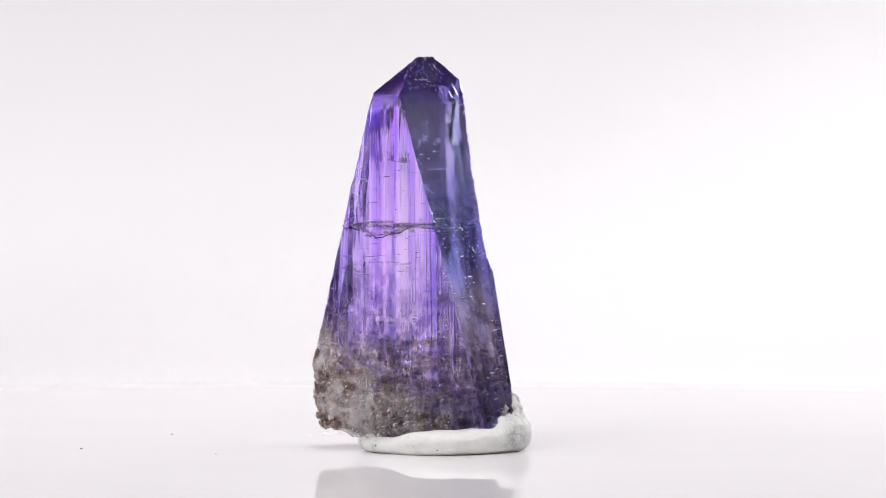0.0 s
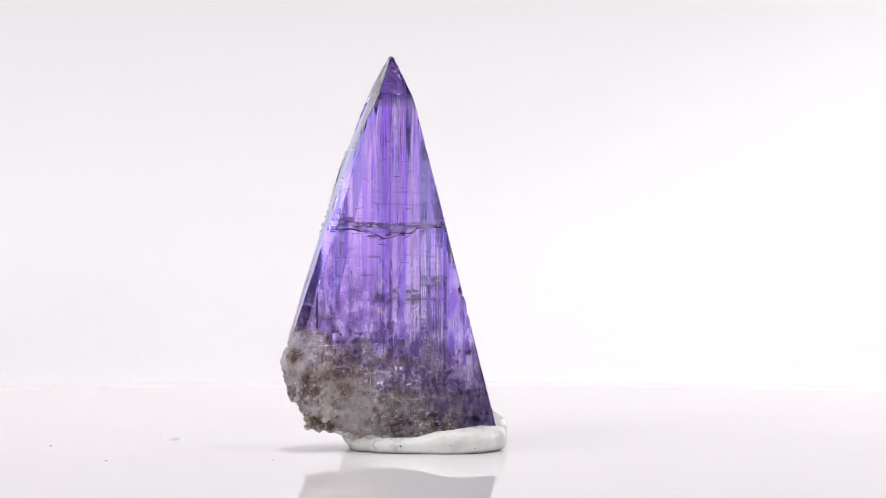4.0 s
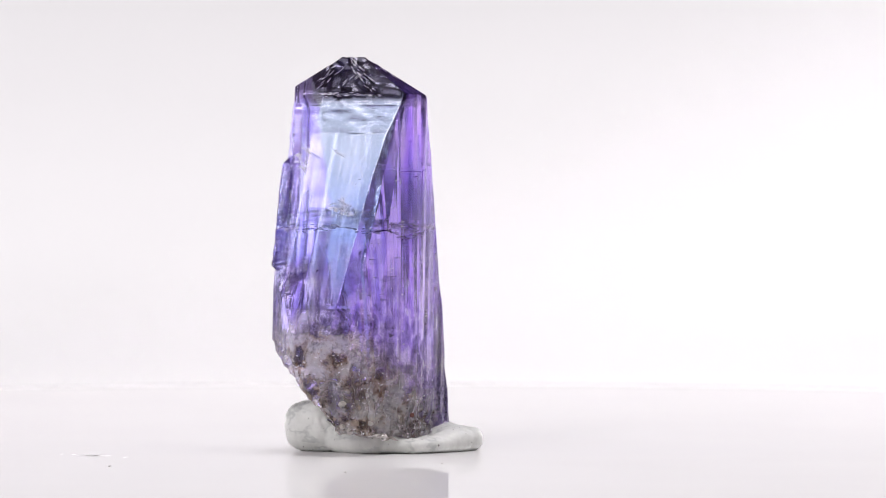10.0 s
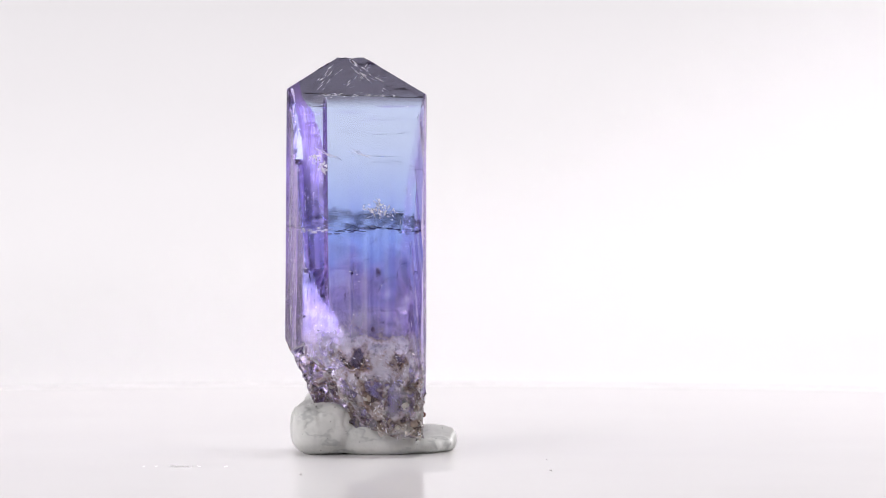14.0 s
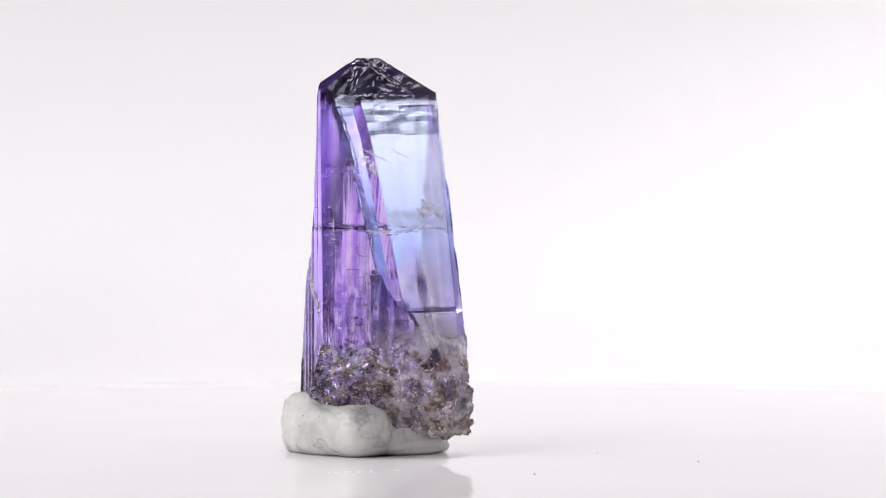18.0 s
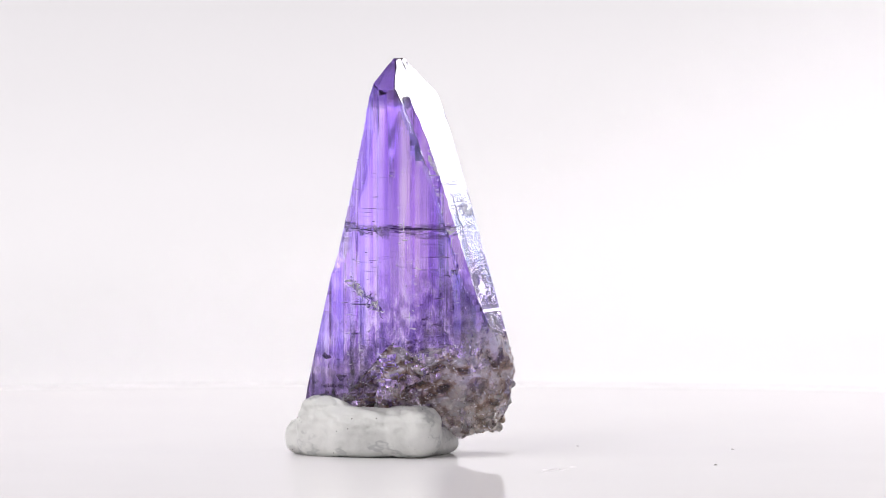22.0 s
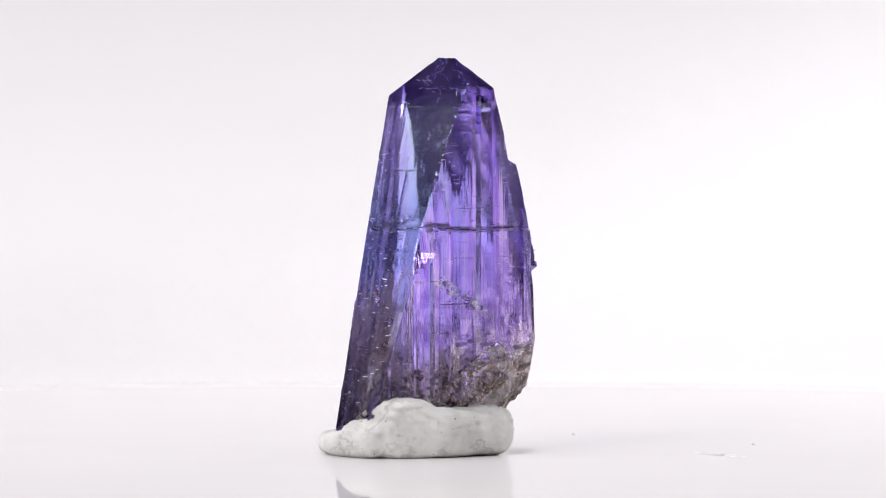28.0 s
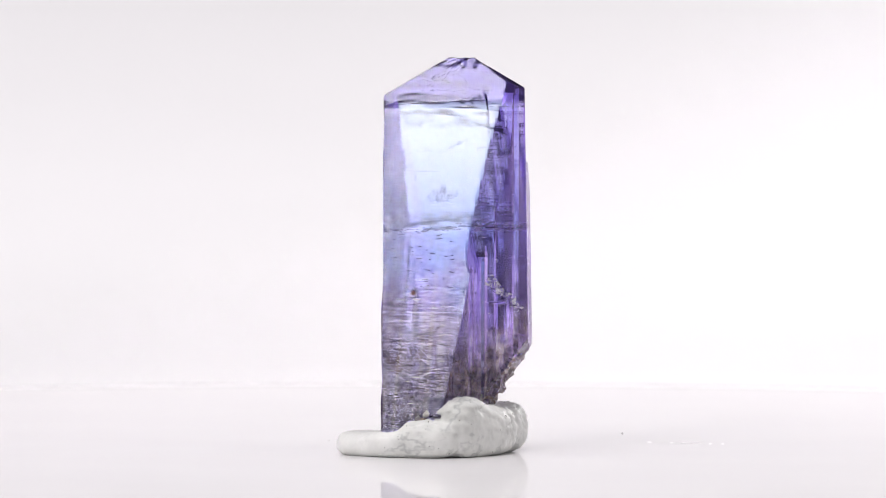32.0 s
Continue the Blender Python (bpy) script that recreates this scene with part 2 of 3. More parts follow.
def grain_material(name, dark, light, clear):
    m, nt, b, out = material(name)
    n = local_noise(nt, 0.6, 4.0, 0.6)
    nt.links.new(ramp(nt, n, [(0.3, dark), (0.7, light)]), b.inputs["Base Color"])
    b.inputs["Transmission Weight"].default_value = clear
    b.inputs["Roughness"].default_value = 0.30
    b.inputs["IOR"].default_value = 1.45
    nt.links.new(bump(nt, n, 0.4, 0.2), b.inputs["Normal"])
    return m


def putty_material():
    m, nt, b, out = material("marbled_putty")
    warp = local_noise(nt, 260, 5.0, 0.62)
    vein = local_noise(nt, 170, 4.0, 0.6, (1, 1, 1.7))
    tone = ramp(nt, warp, [(0.30, (0.46, 0.465, 0.445)), (0.50, (0.63, 0.635, 0.61)), (0.70, (0.74, 0.74, 0.715))])
    line = span(nt, math_node(nt, "ABSOLUTE", math_node(nt, "SUBTRACT", vein, 0.5)), 0.0, 0.030, 0.42, 0.0)
    tone = mix_colour(nt, math_node(nt, "MULTIPLY", line, span(nt, warp, 0.58, 0.44)), tone, (0.20, 0.21, 0.22))
    speck = span(nt, local_noise(nt, 2600, 2.0, 0.5), 0.73, 0.77)
    tone = mix_colour(nt, speck, tone, (0.10, 0.09, 0.09))
    nt.links.new(tone, b.inputs["Base Color"])
    b.inputs["Roughness"].default_value = 0.45
    nt.links.new(bump(nt, local_noise(nt, 900, 4.0, 0.6), 0.22, 0.0002), b.inputs["Normal"])
    return m


def plain(name, colour, rough, wear=0.03, scale=40, metal=0.0, coat=0.0, ior=1.5):
    m, nt, b, out = material(name)
    n = local_noise(nt, scale, 5.0, 0.6)
    lo = tuple(max(0.0, c - wear) for c in colour)
    hi = tuple(min(1.0, c + wear) for c in colour)
    nt.links.new(ramp(nt, n, [(0.3, lo), (0.7, hi)]), b.inputs["Base Color"])
    nt.links.new(span(nt, local_noise(nt, scale * 9, 3.0), 0.3, 0.7, rough * 0.95, rough * 1.05), b.inputs["Roughness"])
    b.inputs["Metallic"].default_value = metal
    b.inputs["IOR"].default_value = ior
    b.inputs["Coat Weight"].default_value = coat
    return m


CRYSTAL = crystal_material()
PUTTY = putty_material()
GAP = gap_material()
FEATHER = feather_material()
CLEAR_GRAIN = grain_material("clear_grain", (0.88, 0.83, 0.82), (0.99, 0.97, 0.97), 0.92)
MILKY_GRAIN = grain_material("milky_grain", (0.84, 0.76, 0.68), (0.99, 0.96, 0.92), 0.65)
TAN_GRAIN = grain_material("tan_grain", (0.26, 0.17, 0.12), (0.62, 0.50, 0.40), 0.65)
SMOKE = grain_material("smoky_clot", (0.22, 0.15, 0.30), (0.62, 0.52, 0.66), 0.85)
PIT = plain("dark_etch_pit", (0.10, 0.085, 0.11), 0.3, 0.04, 3000)
GLINT = etch_glint_material()
RUST = plain("rust_brown_mineral", (0.17, 0.055, 0.018), 0.25, 0.08, 2500)
SPECK = plain("dark_brown_mineral", (0.035, 0.018, 0.012), 0.3, 0.012, 3000)
GLOSS = gloss_material()
PAPER = plain("white_paper", (0.82, 0.81, 0.82), 0.75, 0.008, 12)
DUSTY = plain("grey_dust", (0.40, 0.38, 0.37), 0.8, 0.1, 2000)
LIP = plain("dark_violet_lip", (0.07, 0.045, 0.11), 0.25, 0.03, 3000)
RESIDUE = plain("pale_residue", (0.84, 0.83, 0.83), 0.5, 0.02, 2000)
WALL = plain("grey_studio_paint", (0.06, 0.058, 0.058), 0.8, 0.02, 3)


# ---- mesh helpers ----
def mesh_of(bm, name, mat):
    me = bpy.data.meshes.new(name)
    bm.to_mesh(me)
    bm.free()
    me.materials.append(mat)
    return me


def part(name, bm, mat, parent, label=""):
    ob = new(name, mesh_of(bm, name, mat))
    ob.parent = parent
    return tagged(ob, label)


def smooth_all(bm, on=True):
    for f in bm.faces:
        f.smooth = on


# ---- setting ----
def build_room():
    R, H, F = 2.0, 2.5, -0.0035
    bm = bmesh.new()
    bmesh.ops.create_grid(bm, x_segments=4, y_segments=4, size=R)
    bmesh.ops.translate(bm, vec=(0, 0, F - 0.004), verts=bm.verts)
    ob = new("floor", mesh_of(bm, "floor", WALL))
    tagged(ob, "plain grey studio table surface", "floor", kind="structure")
    bm = bmesh.new()
    bmesh.ops.create_grid(bm, x_segments=2, y_segments=2, size=R)
    bmesh.ops.translate(bm, vec=(0, 0, H), verts=bm.verts)
    tagged(new("ceiling", mesh_of(bm, "ceiling", WALL)), "plain grey studio ceiling", "ceiling", kind="structure")
    for name, x, y, sx, sy in (("wall_north", 0, R, R, 0.05), ("wall_south", 0, -R, R, 0.05),
                               ("wall_east", R, 0, 0.05, R), ("wall_west", -R, 0, 0.05, R)):
        bm = bmesh.new()
        bmesh.ops.create_cube(bm, size=2.0)
        bmesh.ops.scale(bm, vec=(sx, sy, (H - F) / 2), verts=bm.verts)
        bmesh.ops.translate(bm, vec=(x, y, (H + F) / 2), verts=bm.verts)
        tagged(new(name, mesh_of(bm, name, WALL)), "plain grey studio wall", "wall", kind="structure")


def build_backdrop():
    """A sheet of paper that lies on the table and curves up behind."""
    F, near, back, top = -0.0031, 0.10, 0.85, 0.14
    line = [(-0.75, F), (-0.3, F), (0.0, F), (near, F)]
    for k in range(1, 41):
        a = math.pi / 2 * k / 40
        line.append((near + (back - near) * math.sin(a), F + top * (1 - math.cos(a))))
    bm = bmesh.new()
    rows = []
    for y, z in line:
        rows.append([bm.verts.new((x, y, z)) for x in (-0.8, -0.4, 0, 0.4, 0.8)])
    for a, b in zip(rows, rows[1:]):
        for k in range(4):
            bm.faces.new((a[k], a[k + 1], b[k + 1], b[k]))
    smooth_all(bm)
    ob = new("backdrop", mesh_of(bm, "backdrop", PAPER))
    tagged(ob, "seamless white paper sweep curving up behind the turntable", "backdrop", kind="structure")


DUST = [(-623, 201, 3.0), (-538, -228, 3.0), (-248, -236, 2.0)]


def build_turntable():
    base = new("turntable")
    tagged(base, "round glossy white turntable on a white paper sweep", "turntable")
    R, prof = 0.090, []
    prof = [(0.0, 0.0), (R * 0.5, 0.0), (R - 0.0002, 0.0), (R, -0.0002), (R, -0.0026), (R - 0.0004, -0.0030), (0.0, -0.0030)]
    bm = bmesh.new()
    vs = [bm.verts.new((r, 0, z)) for r, z in prof]
    es = [bm.edges.new((a, b)) for a, b in zip(vs, vs[1:])]
    bmesh.ops.spin(bm, geom=vs + es, cent=(0, 0, 0), axis=(0, 0, 1), angle=2 * math.pi, steps=160)
    bmesh.ops.remove_doubles(bm, verts=bm.verts, dist=1e-6)
    bmesh.ops.recalc_face_normals(bm, faces=bm.faces)
    plate = part("plate", bm, GLOSS, base, "mirror-glossy white plate")
    # dust on the plate: place in plan units, size
    for x, y, r in DUST:
        bm = bmesh.new()
        bmesh.ops.create_icosphere(bm, subdivisions=1, radius=r)
        bmesh.ops.scale(bm, vec=(1, 1, 0.45), verts=bm.verts)
        bmesh.ops.translate(bm, vec=(x, y, r * 0.3), verts=bm.verts)
        bmesh.ops.scale(bm, vec=(U, U, U), verts=bm.verts)
        part("dust", bm, DUSTY, plate, "tiny grey dust speck")
    bm = bmesh.new()
    rnd = random.Random(8)
    for k in range(16):
        a, q = rnd.uniform(0, 6.28), rnd.uniform(4, 10)
        c = Vector((-395 + rnd.gauss(0, 9), 385 + rnd.gauss(0, 26), 0.4))
        pts = [bm.verts.new((c + Vector((math.cos(a + j * 1.57) * q, math.sin(a + j * 1.57) * q * 0.5, -0.2))) * U) for j in range(4)]
        bm.faces.new(pts)
    tagged(part("smudge", bm, RESIDUE, plate, "pale smear of dried residue"), kind="stuff")
    return base


# ---- the crystal ----
# facets: outward normal and one point on it, in plan units
FACETS = [
    ((1, 0.006, 0.257), (55, 0, 450)), ((-1, 0, 0.323), (-118.4, 0, 450)),
    ((-1, -0.004, 0.350), (-119.5, 154, 450)), ((-0.969, 0.247, 0.296), (-120.4, 182.2, 450)),
    ((1, 0, 0.37), (-17, 0, 695)), ((-1, 0, 0.45), (-20, 0, 695)),
    ((0, 0.611, 1), (0, 122, 695)), ((0, -0.596, 1), (0, 71, 694)), ((0.02, 0.01, 1), (-20, 95, 696)),
    ((-0.113, -0.994, 0.001), (-8.2, -33.6, 450)), ((0.224, -0.975, -0.023), (-7, -35.5, 450)),
    ((-0.484, -0.875, 0.080), (-113.2, -8.5, 450)), ((-0.838, -0.545, 0.208), (-124.1, 15.1, 450)),
    ((0.432, 0.902, -0.002), (-28.5, 207.2, 450)), ((-0.268, 0.963, 0.016), (-64.3, 203.3, 450)),
    ((0.734, -0.679, 0.125), (68.8, -8.2, 450)),
    ((-0.35, 0.70, -0.62), (-110, 100, 82)),
    ((0, 0.897, -0.444), (0, 212, 200)), ((0, 0.40, -0.917), (0, 78, 52)),
    ((-0.962, -0.05, -0.27), (-208, 0, 155)), ((-0.25, 0, -0.97), (-78, 0, 19)), ((0.1, 0, -1), (0, 0, 18)),
]


def facet_solid(facets, inset=0.0):
    bm = bmesh.new()
    bmesh.ops.create_cube(bm, size=2000)
    for n, p in facets:
        n = Vector(n).normalized()
        cut = bmesh.ops.bisect_plane(bm, geom=bm.verts[:] + bm.edges[:] + bm.faces[:], plane_co=Vector(p) - n * inset, plane_no=n, clear_outer=True, dist=0.01)
        edges = [e for e in cut["geom_cut"] if isinstance(e, bmesh.types.BMEdge)]
        if len(edges) > 2:
            bmesh.ops.edgenet_fill(bm, edges=edges)
    bmesh.ops.recalc_face_normals(bm, faces=bm.faces)
    return bm


# the ragged corner between the back and the steep side: height, reach
CORNER_A = [(20, 190), (90, 196), (120, 213), (200, 225), (300, 222), (326, 218), (331, 230), (400, 216), (470, 202), (500, 194), (512, 191), (518, 177), (570, 169), (630, 154), (700, 140)]
# the corner with a second, shorter crystal grown alongside
CORNER_B = [(20, 190), (120, 188), (200, 182), (300, 170), (318, 173), (324, 163), (360, 153), (400, 148), (500, 139), (570, 134), (630, 133), (700, 120)]
CORNERS = [(Vector((-0.82, 0.572, 0)), CORNER_A), (Vector((0.722, 0.692, 0)), CORNER_B)]


def piecewise(rows, z):
    for (a, u), (b, v) in zip(rows, rows[1:]):
        if z <= b:
            return u + (v - u) * max(0.0, (z - a) / (b - a))
    return rows[-1][1]


def rock_edge(p):
    """How far a point lies inside the broken foot of the crystal, 0 to 1."""
    e = p.z + 0.45 * p.x + 30 * noise.noise(p * 0.02)
    return min(1.0, max(0.0, (105 - e) / 30))


def profile(seed, lo, hi, wide, amp):
    """Growth steps across a face: places and heights of flat vertical strips."""
    rnd = random.Random(seed)
    x, rows = lo, []
    while x < hi:
        rows.append((x, rnd.uniform(-amp, amp)))
        x += rnd.choice(wide)
    rows.append((hi, 0.0))
    return rows


STRIPS_NEAR = profile(4, -212, 152, (4, 5, 7, 10, 15, 22), 2.3)
STRIPS_FAR = profile(9, -212, 152, (4, 6, 8, 11, 16, 24), 2.3)
STRIPS_BROAD = profile(2, -40, 218, (6, 9, 14, 26), 0.35)


def inside(p, margin):
    for n, q in FACETS:
        n = Vector(n).normalized()
        if n.dot(p - Vector(q)) > 1.8 - margin:
            return False
    return all(way.dot(p) < piecewise(rows, p.z) + 1.8 - margin for way, rows in CORNERS)


def chips(p, size):
    """Broken faces: each cell of the stone ends in a small plane of its own tilt."""
    q = p / size
    c = noise.voronoi(q)[1][0]
    tilt = noise.cell_vector(c * 7.31) - Vector((0.5, 0.5, 0.5))
    return size * 0.55 * tilt.dot(q - c) + (noise.cell(c * 3.17) - 0.5) * size * 0.22


def groove(p):
    """Depth of the re-entrant corner between the steep broad face and the crystal grown alongside."""
    if not 141 < p.y < 194:
        return 0.0
    deep = (p.y - 141) / 7 if p.y < 148 else (194 - p.y) / 46
    return 20 * deep * min(1.0, max(0.0, (p.z - 235) / 95)) * min(1.0, max(0.0, (632 - p.z) / 26))


def build_body(base):
    bm = facet_solid(FACETS, -1.8)
    ridges = [e for e in bm.edges if e.calc_length() > 45 and min(v.co.z for v in e.verts) > 60]
    bmesh.ops.bevel(bm, geom=ridges, offset=1.7, segments=1, affect="EDGES", clamp_overlap=True)
    lay = bm.faces.layers.int.new("facet")
    for i, f in enumerate(bm.faces):
        f[lay] = i
    cuts = [((0, 0, 1), (0, 0, z)) for z in range(24, 250, 5)] + [((0, 0, 1), (0, 0, z)) for z in range(250, 600, 9)] + [((0, 0, 1), (0, 0, z)) for z in list(range(600, 700, 4)) + [254, 264]]
    xs = sorted({x for x, d in STRIPS_NEAR + STRIPS_FAR} | set(range(-210, 150, 14)))
    cuts += [((1, 0, 0), (x, 0, 0)) for x in xs]
    cuts += [((0, 1, 0), (0, y, 0)) for y in sorted({y for y, d in STRIPS_BROAD} | set(range(-30, 212, 6)) | {141, 148, 194})]
    for n, p in cuts:
        bmesh.ops.bisect_plane(bm, geom=bm.verts[:] + bm.edges[:] + bm.faces[:], plane_co=p, plane_no=n, dist=0.01)
    bm.normal_update()
    for e in bm.edges:
        if len(e.link_faces) == 2 and e.link_faces[0][lay] != e.link_faces[1][lay]:
            e.smooth = False
    moves, jitter = [], random.Random(3)
    for v in bm.verts:
        p, n = v.co.copy(), v.normal.copy()
        k = rock_edge(p)
        if n.z < -0.2:
            k = 1.0
        if abs(n.y) > 0.6 and n.z < 0.4:
            d = piecewise(STRIPS_NEAR if n.y < 0 else STRIPS_FAR, p.x)
        elif p.z > 612:
            w = Vector((p.x * 0.05, p.y * 0.045 + p.z * 0.05, p.z * 0.16 - p.y * 0.05))
            d = 0.09 * noise.noise(w) + 0.05 * noise.noise(w * 2.3)
            if n.x < -0.5:
                r = math.hypot(p.y - 185, 1.6 * (p.z - 545))
                d += 0.7 * math.sin(r * (0.30 + 0.1 * noise.noise(Vector((p.y * 0.03, p.z * 0.03, 8.8))))) * max(0.0, noise.noise(Vector((p.y * 0.02, p.z * 0.03, 2.2))) + 0.35)
            elif n.x > 0.5:
                r = math.hypot(p.y - 20, 1.4 * (p.z - 590))
                d += 0.8 * math.sin(r * 0.26) * max(0.0, noise.noise(Vector((p.y * 0.025, p.z * 0.04, 5.2))) + 0.25)
        elif n.z < 0.4:
            d = piecewise(STRIPS_BROAD, p.y)
            if n.x < -0.5:
                d -= 1.3 * (abs(p.z - 259) < 3) + 2.2 * math.exp(-((p.y - 106) / 17) ** 2 - ((p.z - 303) / 12) ** 2)
                d += 0.3 * noise.noise(Vector((p.y * 0.02, 7.1, p.z * 0.06)))
            if n.x > 0.5:
                d += 0.3 * min(1.0, max(0.0, (600 - p.z) / 60)) * noise.noise(Vector((p.y * 0.03, 3.3, p.z * 0.022)))
        else:
            d = 1.6 * noise.noise(Vector((p.x * 0.04, p.y * 0.03, p.z * 0.10)))
        hollow = groove(p) if n.x < -0.5 and n.z < 0.7 else 0.0
        if k > 0:
            d += k * (8 * noise.noise(p * 0.03) + 4 * noise.noise(p * 0.065) + 0.75 * chips(p, 42) + 0.45 * chips(p, 19) + 0.12 * chips(p, 9) + 0.8 * noise.noise(p * 0.16))
        q = p + n * d + Vector((hollow, 0, 0))
        if p.z > 670:
            q += 2.5 * noise.noise_vector(p * 0.11) * min(1.0, (p.z - 670) / 20)
        for way, rows in CORNERS:
            over = way.dot(q) - piecewise(rows, p.z) - 1.8 - 0.4 * noise.noise(Vector((0, 0, p.z * 0.06)))
            if over > 0:
                q -= way * over
        if k > 0:
            q += Vector([jitter.uniform(-0.4, 0.4) for a in range(3)]) * k
        moves.append(q)
    for v, q in zip(bm.verts, moves):
        v.co = q
    bm.normal_update()
    for e in bm.edges:
        if len(e.link_faces) == 2 and rock_edge(e.verts[0].co) > 0.3 and e.calc_face_angle(0.0) > 1.15:
            e.smooth = False
    for f in bm.faces:
        f.smooth = rock_edge(f.calc_center_median()) > 0.02 or f.normal.z > 0.4 or (abs(f.normal.x) > 0.75 and f.normal.z > 0.1 and rock_edge(f.calc_center_median()) < 0.5)
    for f in bm.faces:
        c = f.calc_center_median()
        if f.normal.x < -0.4 and 141 < c.y < 194 and 235 < c.z < 606 and rock_edge(c) < 0.02:
            f.smooth = False
    foot = [(v.co.copy(), v.normal.copy()) for v in bm.verts if rock_edge(v.co) > 0.35 or v.normal.z < -0.2]
    bmesh.ops.scale(bm, vec=(U, U, U), verts=bm.verts)
    bmesh.ops.recalc_face_normals(bm, faces=bm.faces)
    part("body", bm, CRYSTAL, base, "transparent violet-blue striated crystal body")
    return foot


def reach_at(z, d, cx=-30, cy=90):
    """Distance from the middle of a level section to the hull along d."""
    best = 999.0
    c = Vector((cx, cy, z))
    for n, q in FACETS:
        n = Vector(n).normalized()
        s = n.dot(d)
        if s > 1e-4:
            best = min(best, n.dot(Vector(q) - c) / s)
    for way, rows in CORNERS:
        s = way.dot(d)
        if s > 1e-4:
            best = min(best, (piecewise(rows, z) - way.dot(c)) / s)
    return best


def build_fracture(base):
    """The wavy crack that crosses the whole crystal at two fifths of its height from the top."""
    bm = bmesh.new()
    layers = []
    for side in (1, -1):
        rings = []
        for k in range(1, 25):
            ring = []
            for i in range(120):
                a = 2 * math.pi * i / 120
                d = Vector((math.cos(a), math.sin(a), 0))
                r = reach_at(398, d) * 0.985 * k / 24
                x, y = -30 + d.x * r, 90 + d.y * r
                z = 399 + 9 * noise.noise(Vector((x, y, 0)) * 0.018) + 4 * noise.noise(Vector((x, y, 4)) * 0.06)
                z -= 15 * math.exp(-((x + 40) / 55) ** 2 - ((y + 33) / 50) ** 2)
                thick = 0.8 * math.sqrt(max(0.0, 1 - (k / 24) ** 8))
                ring.append(bm.verts.new(Vector((x, y, z + side * thick)) * U))
            rings.append(ring)
        top = bm.verts.new(Vector((-30, 90, 399 + side * 0.8)) * U)
        for i in range(120):
            bm.faces.new((top, rings[0][i], rings[0][(i + 1) % 120]))
        for a, b in zip(rings, rings[1:]):
            for i in range(120):
                j = (i + 1) % 120
                bm.faces.new((a[i], b[i], b[j], a[j]))
        layers.append(rings[-1])
    bmesh.ops.remove_doubles(bm, verts=layers[0] + layers[1], dist=1e-7)
    bmesh.ops.recalc_face_normals(bm, faces=bm.faces)
    smooth_all(bm)
    return part("fracture", bm, GAP, base, "wavy healed crack across the crystal")


def build_rim(crack):
    """Bright flecks where the fracture meets the faces."""
    rnd = random.Random(61)
    bm = bmesh.new()
    for k in range(210):
        a = rnd.uniform(0, 2 * math.pi)
        d = Vector((math.cos(a), math.sin(a), 0))
        r = reach_at(398, d) * rnd.uniform(0.978, 0.998)
        x, y = -30 + d.x * r, 90 + d.y * r
        z = 399 + 9 * noise.noise(Vector((x, y, 0)) * 0.018) + 4 * noise.noise(Vector((x, y, 4)) * 0.06)
        z += rnd.gauss(0, 3.0) - 15 * math.exp(-((x + 40) / 55) ** 2 - ((y + 33) / 50) ** 2)
        u = Vector((-d.y, d.x, 0))
        b = rnd.uniform(0.4, 1.4)
        v = d * math.cos(b) + Vector((0, 0, math.sin(b)))
        lens(bm, Vector((x, y, z)), u, v, rnd.uniform(2, 8), rnd.uniform(0.7, 2.6), rnd, 0.3)
    bmesh.ops.recalc_face_normals(bm, faces=bm.faces)
    tagged(part("fracture_rim", bm, GLINT, crack, "glittering edge of the crack"), kind="stuff")
    # a dark lip that follows the crack round the faces, broken here and there
    bm = bmesh.new()
    steps = 260
    for i in range(steps):
        if noise.noise(Vector((i * 0.11, 4.4, 0))) < -0.22:
            continue
        ends = []
        for j in (i, i + 1):
            a = 2 * math.pi * j / steps
            d = Vector((math.cos(a), math.sin(a), 0))
            r = reach_at(398, d) - 0.6
            x, y = -30 + d.x * r, 90 + d.y * r
            z = 399 + 9 * noise.noise(Vector((x, y, 0)) * 0.018) + 4 * noise.noise(Vector((x, y, 4)) * 0.06)
            z -= 15 * math.exp(-((x + 40) / 55) ** 2 - ((y + 33) / 50) ** 2)
            h = 0.5 + 1.6 * abs(noise.noise(Vector((j * 0.21, 1.7, 0))))
            ends.append([Vector((x, y, z + h)), Vector((x, y, z - h)), Vector((x - d.x * 4, y - d.y * 4, z))])
        vs = [[bm.verts.new(p * U) for p in e] for e in ends]
        for k in range(3):
            bm.faces.new((vs[0][k], vs[0][(k + 1) % 3], vs[1][(k + 1) % 3], vs[1][k]))
        bm.faces.new(vs[0])
        bm.faces.new(vs[1])
    bmesh.ops.recalc_face_normals(bm, faces=bm.faces)
    tagged(part("fracture_lip", bm, LIP, crack, "dark broken lip of the crack"), kind="stuff")


def lens(bm, c, u, v, ru, rv, rnd, thick=0.7):
    """A thin ragged closed film with axes u and v."""
    n = u.cross(v)
    k = 11
    rim = []
    for i in range(k):
        a = 2 * math.pi * i / k
        r = rnd.uniform(0.65, 1.1)
        bend = rnd.uniform(-0.10, 0.10) * min(ru, rv)
        rim.append(bm.verts.new((c + u * (math.cos(a) * ru * r) + v * (math.sin(a) * rv * r) + n * bend) * U))
    up = bm.verts.new((c + n * thick) * U)
    dn = bm.verts.new((c - n * thick) * U)
    for i in range(k):
        j = (i + 1) % k
        bm.faces.new((rim[i], rim[j], up))
        bm.faces.new((rim[j], rim[i], dn))


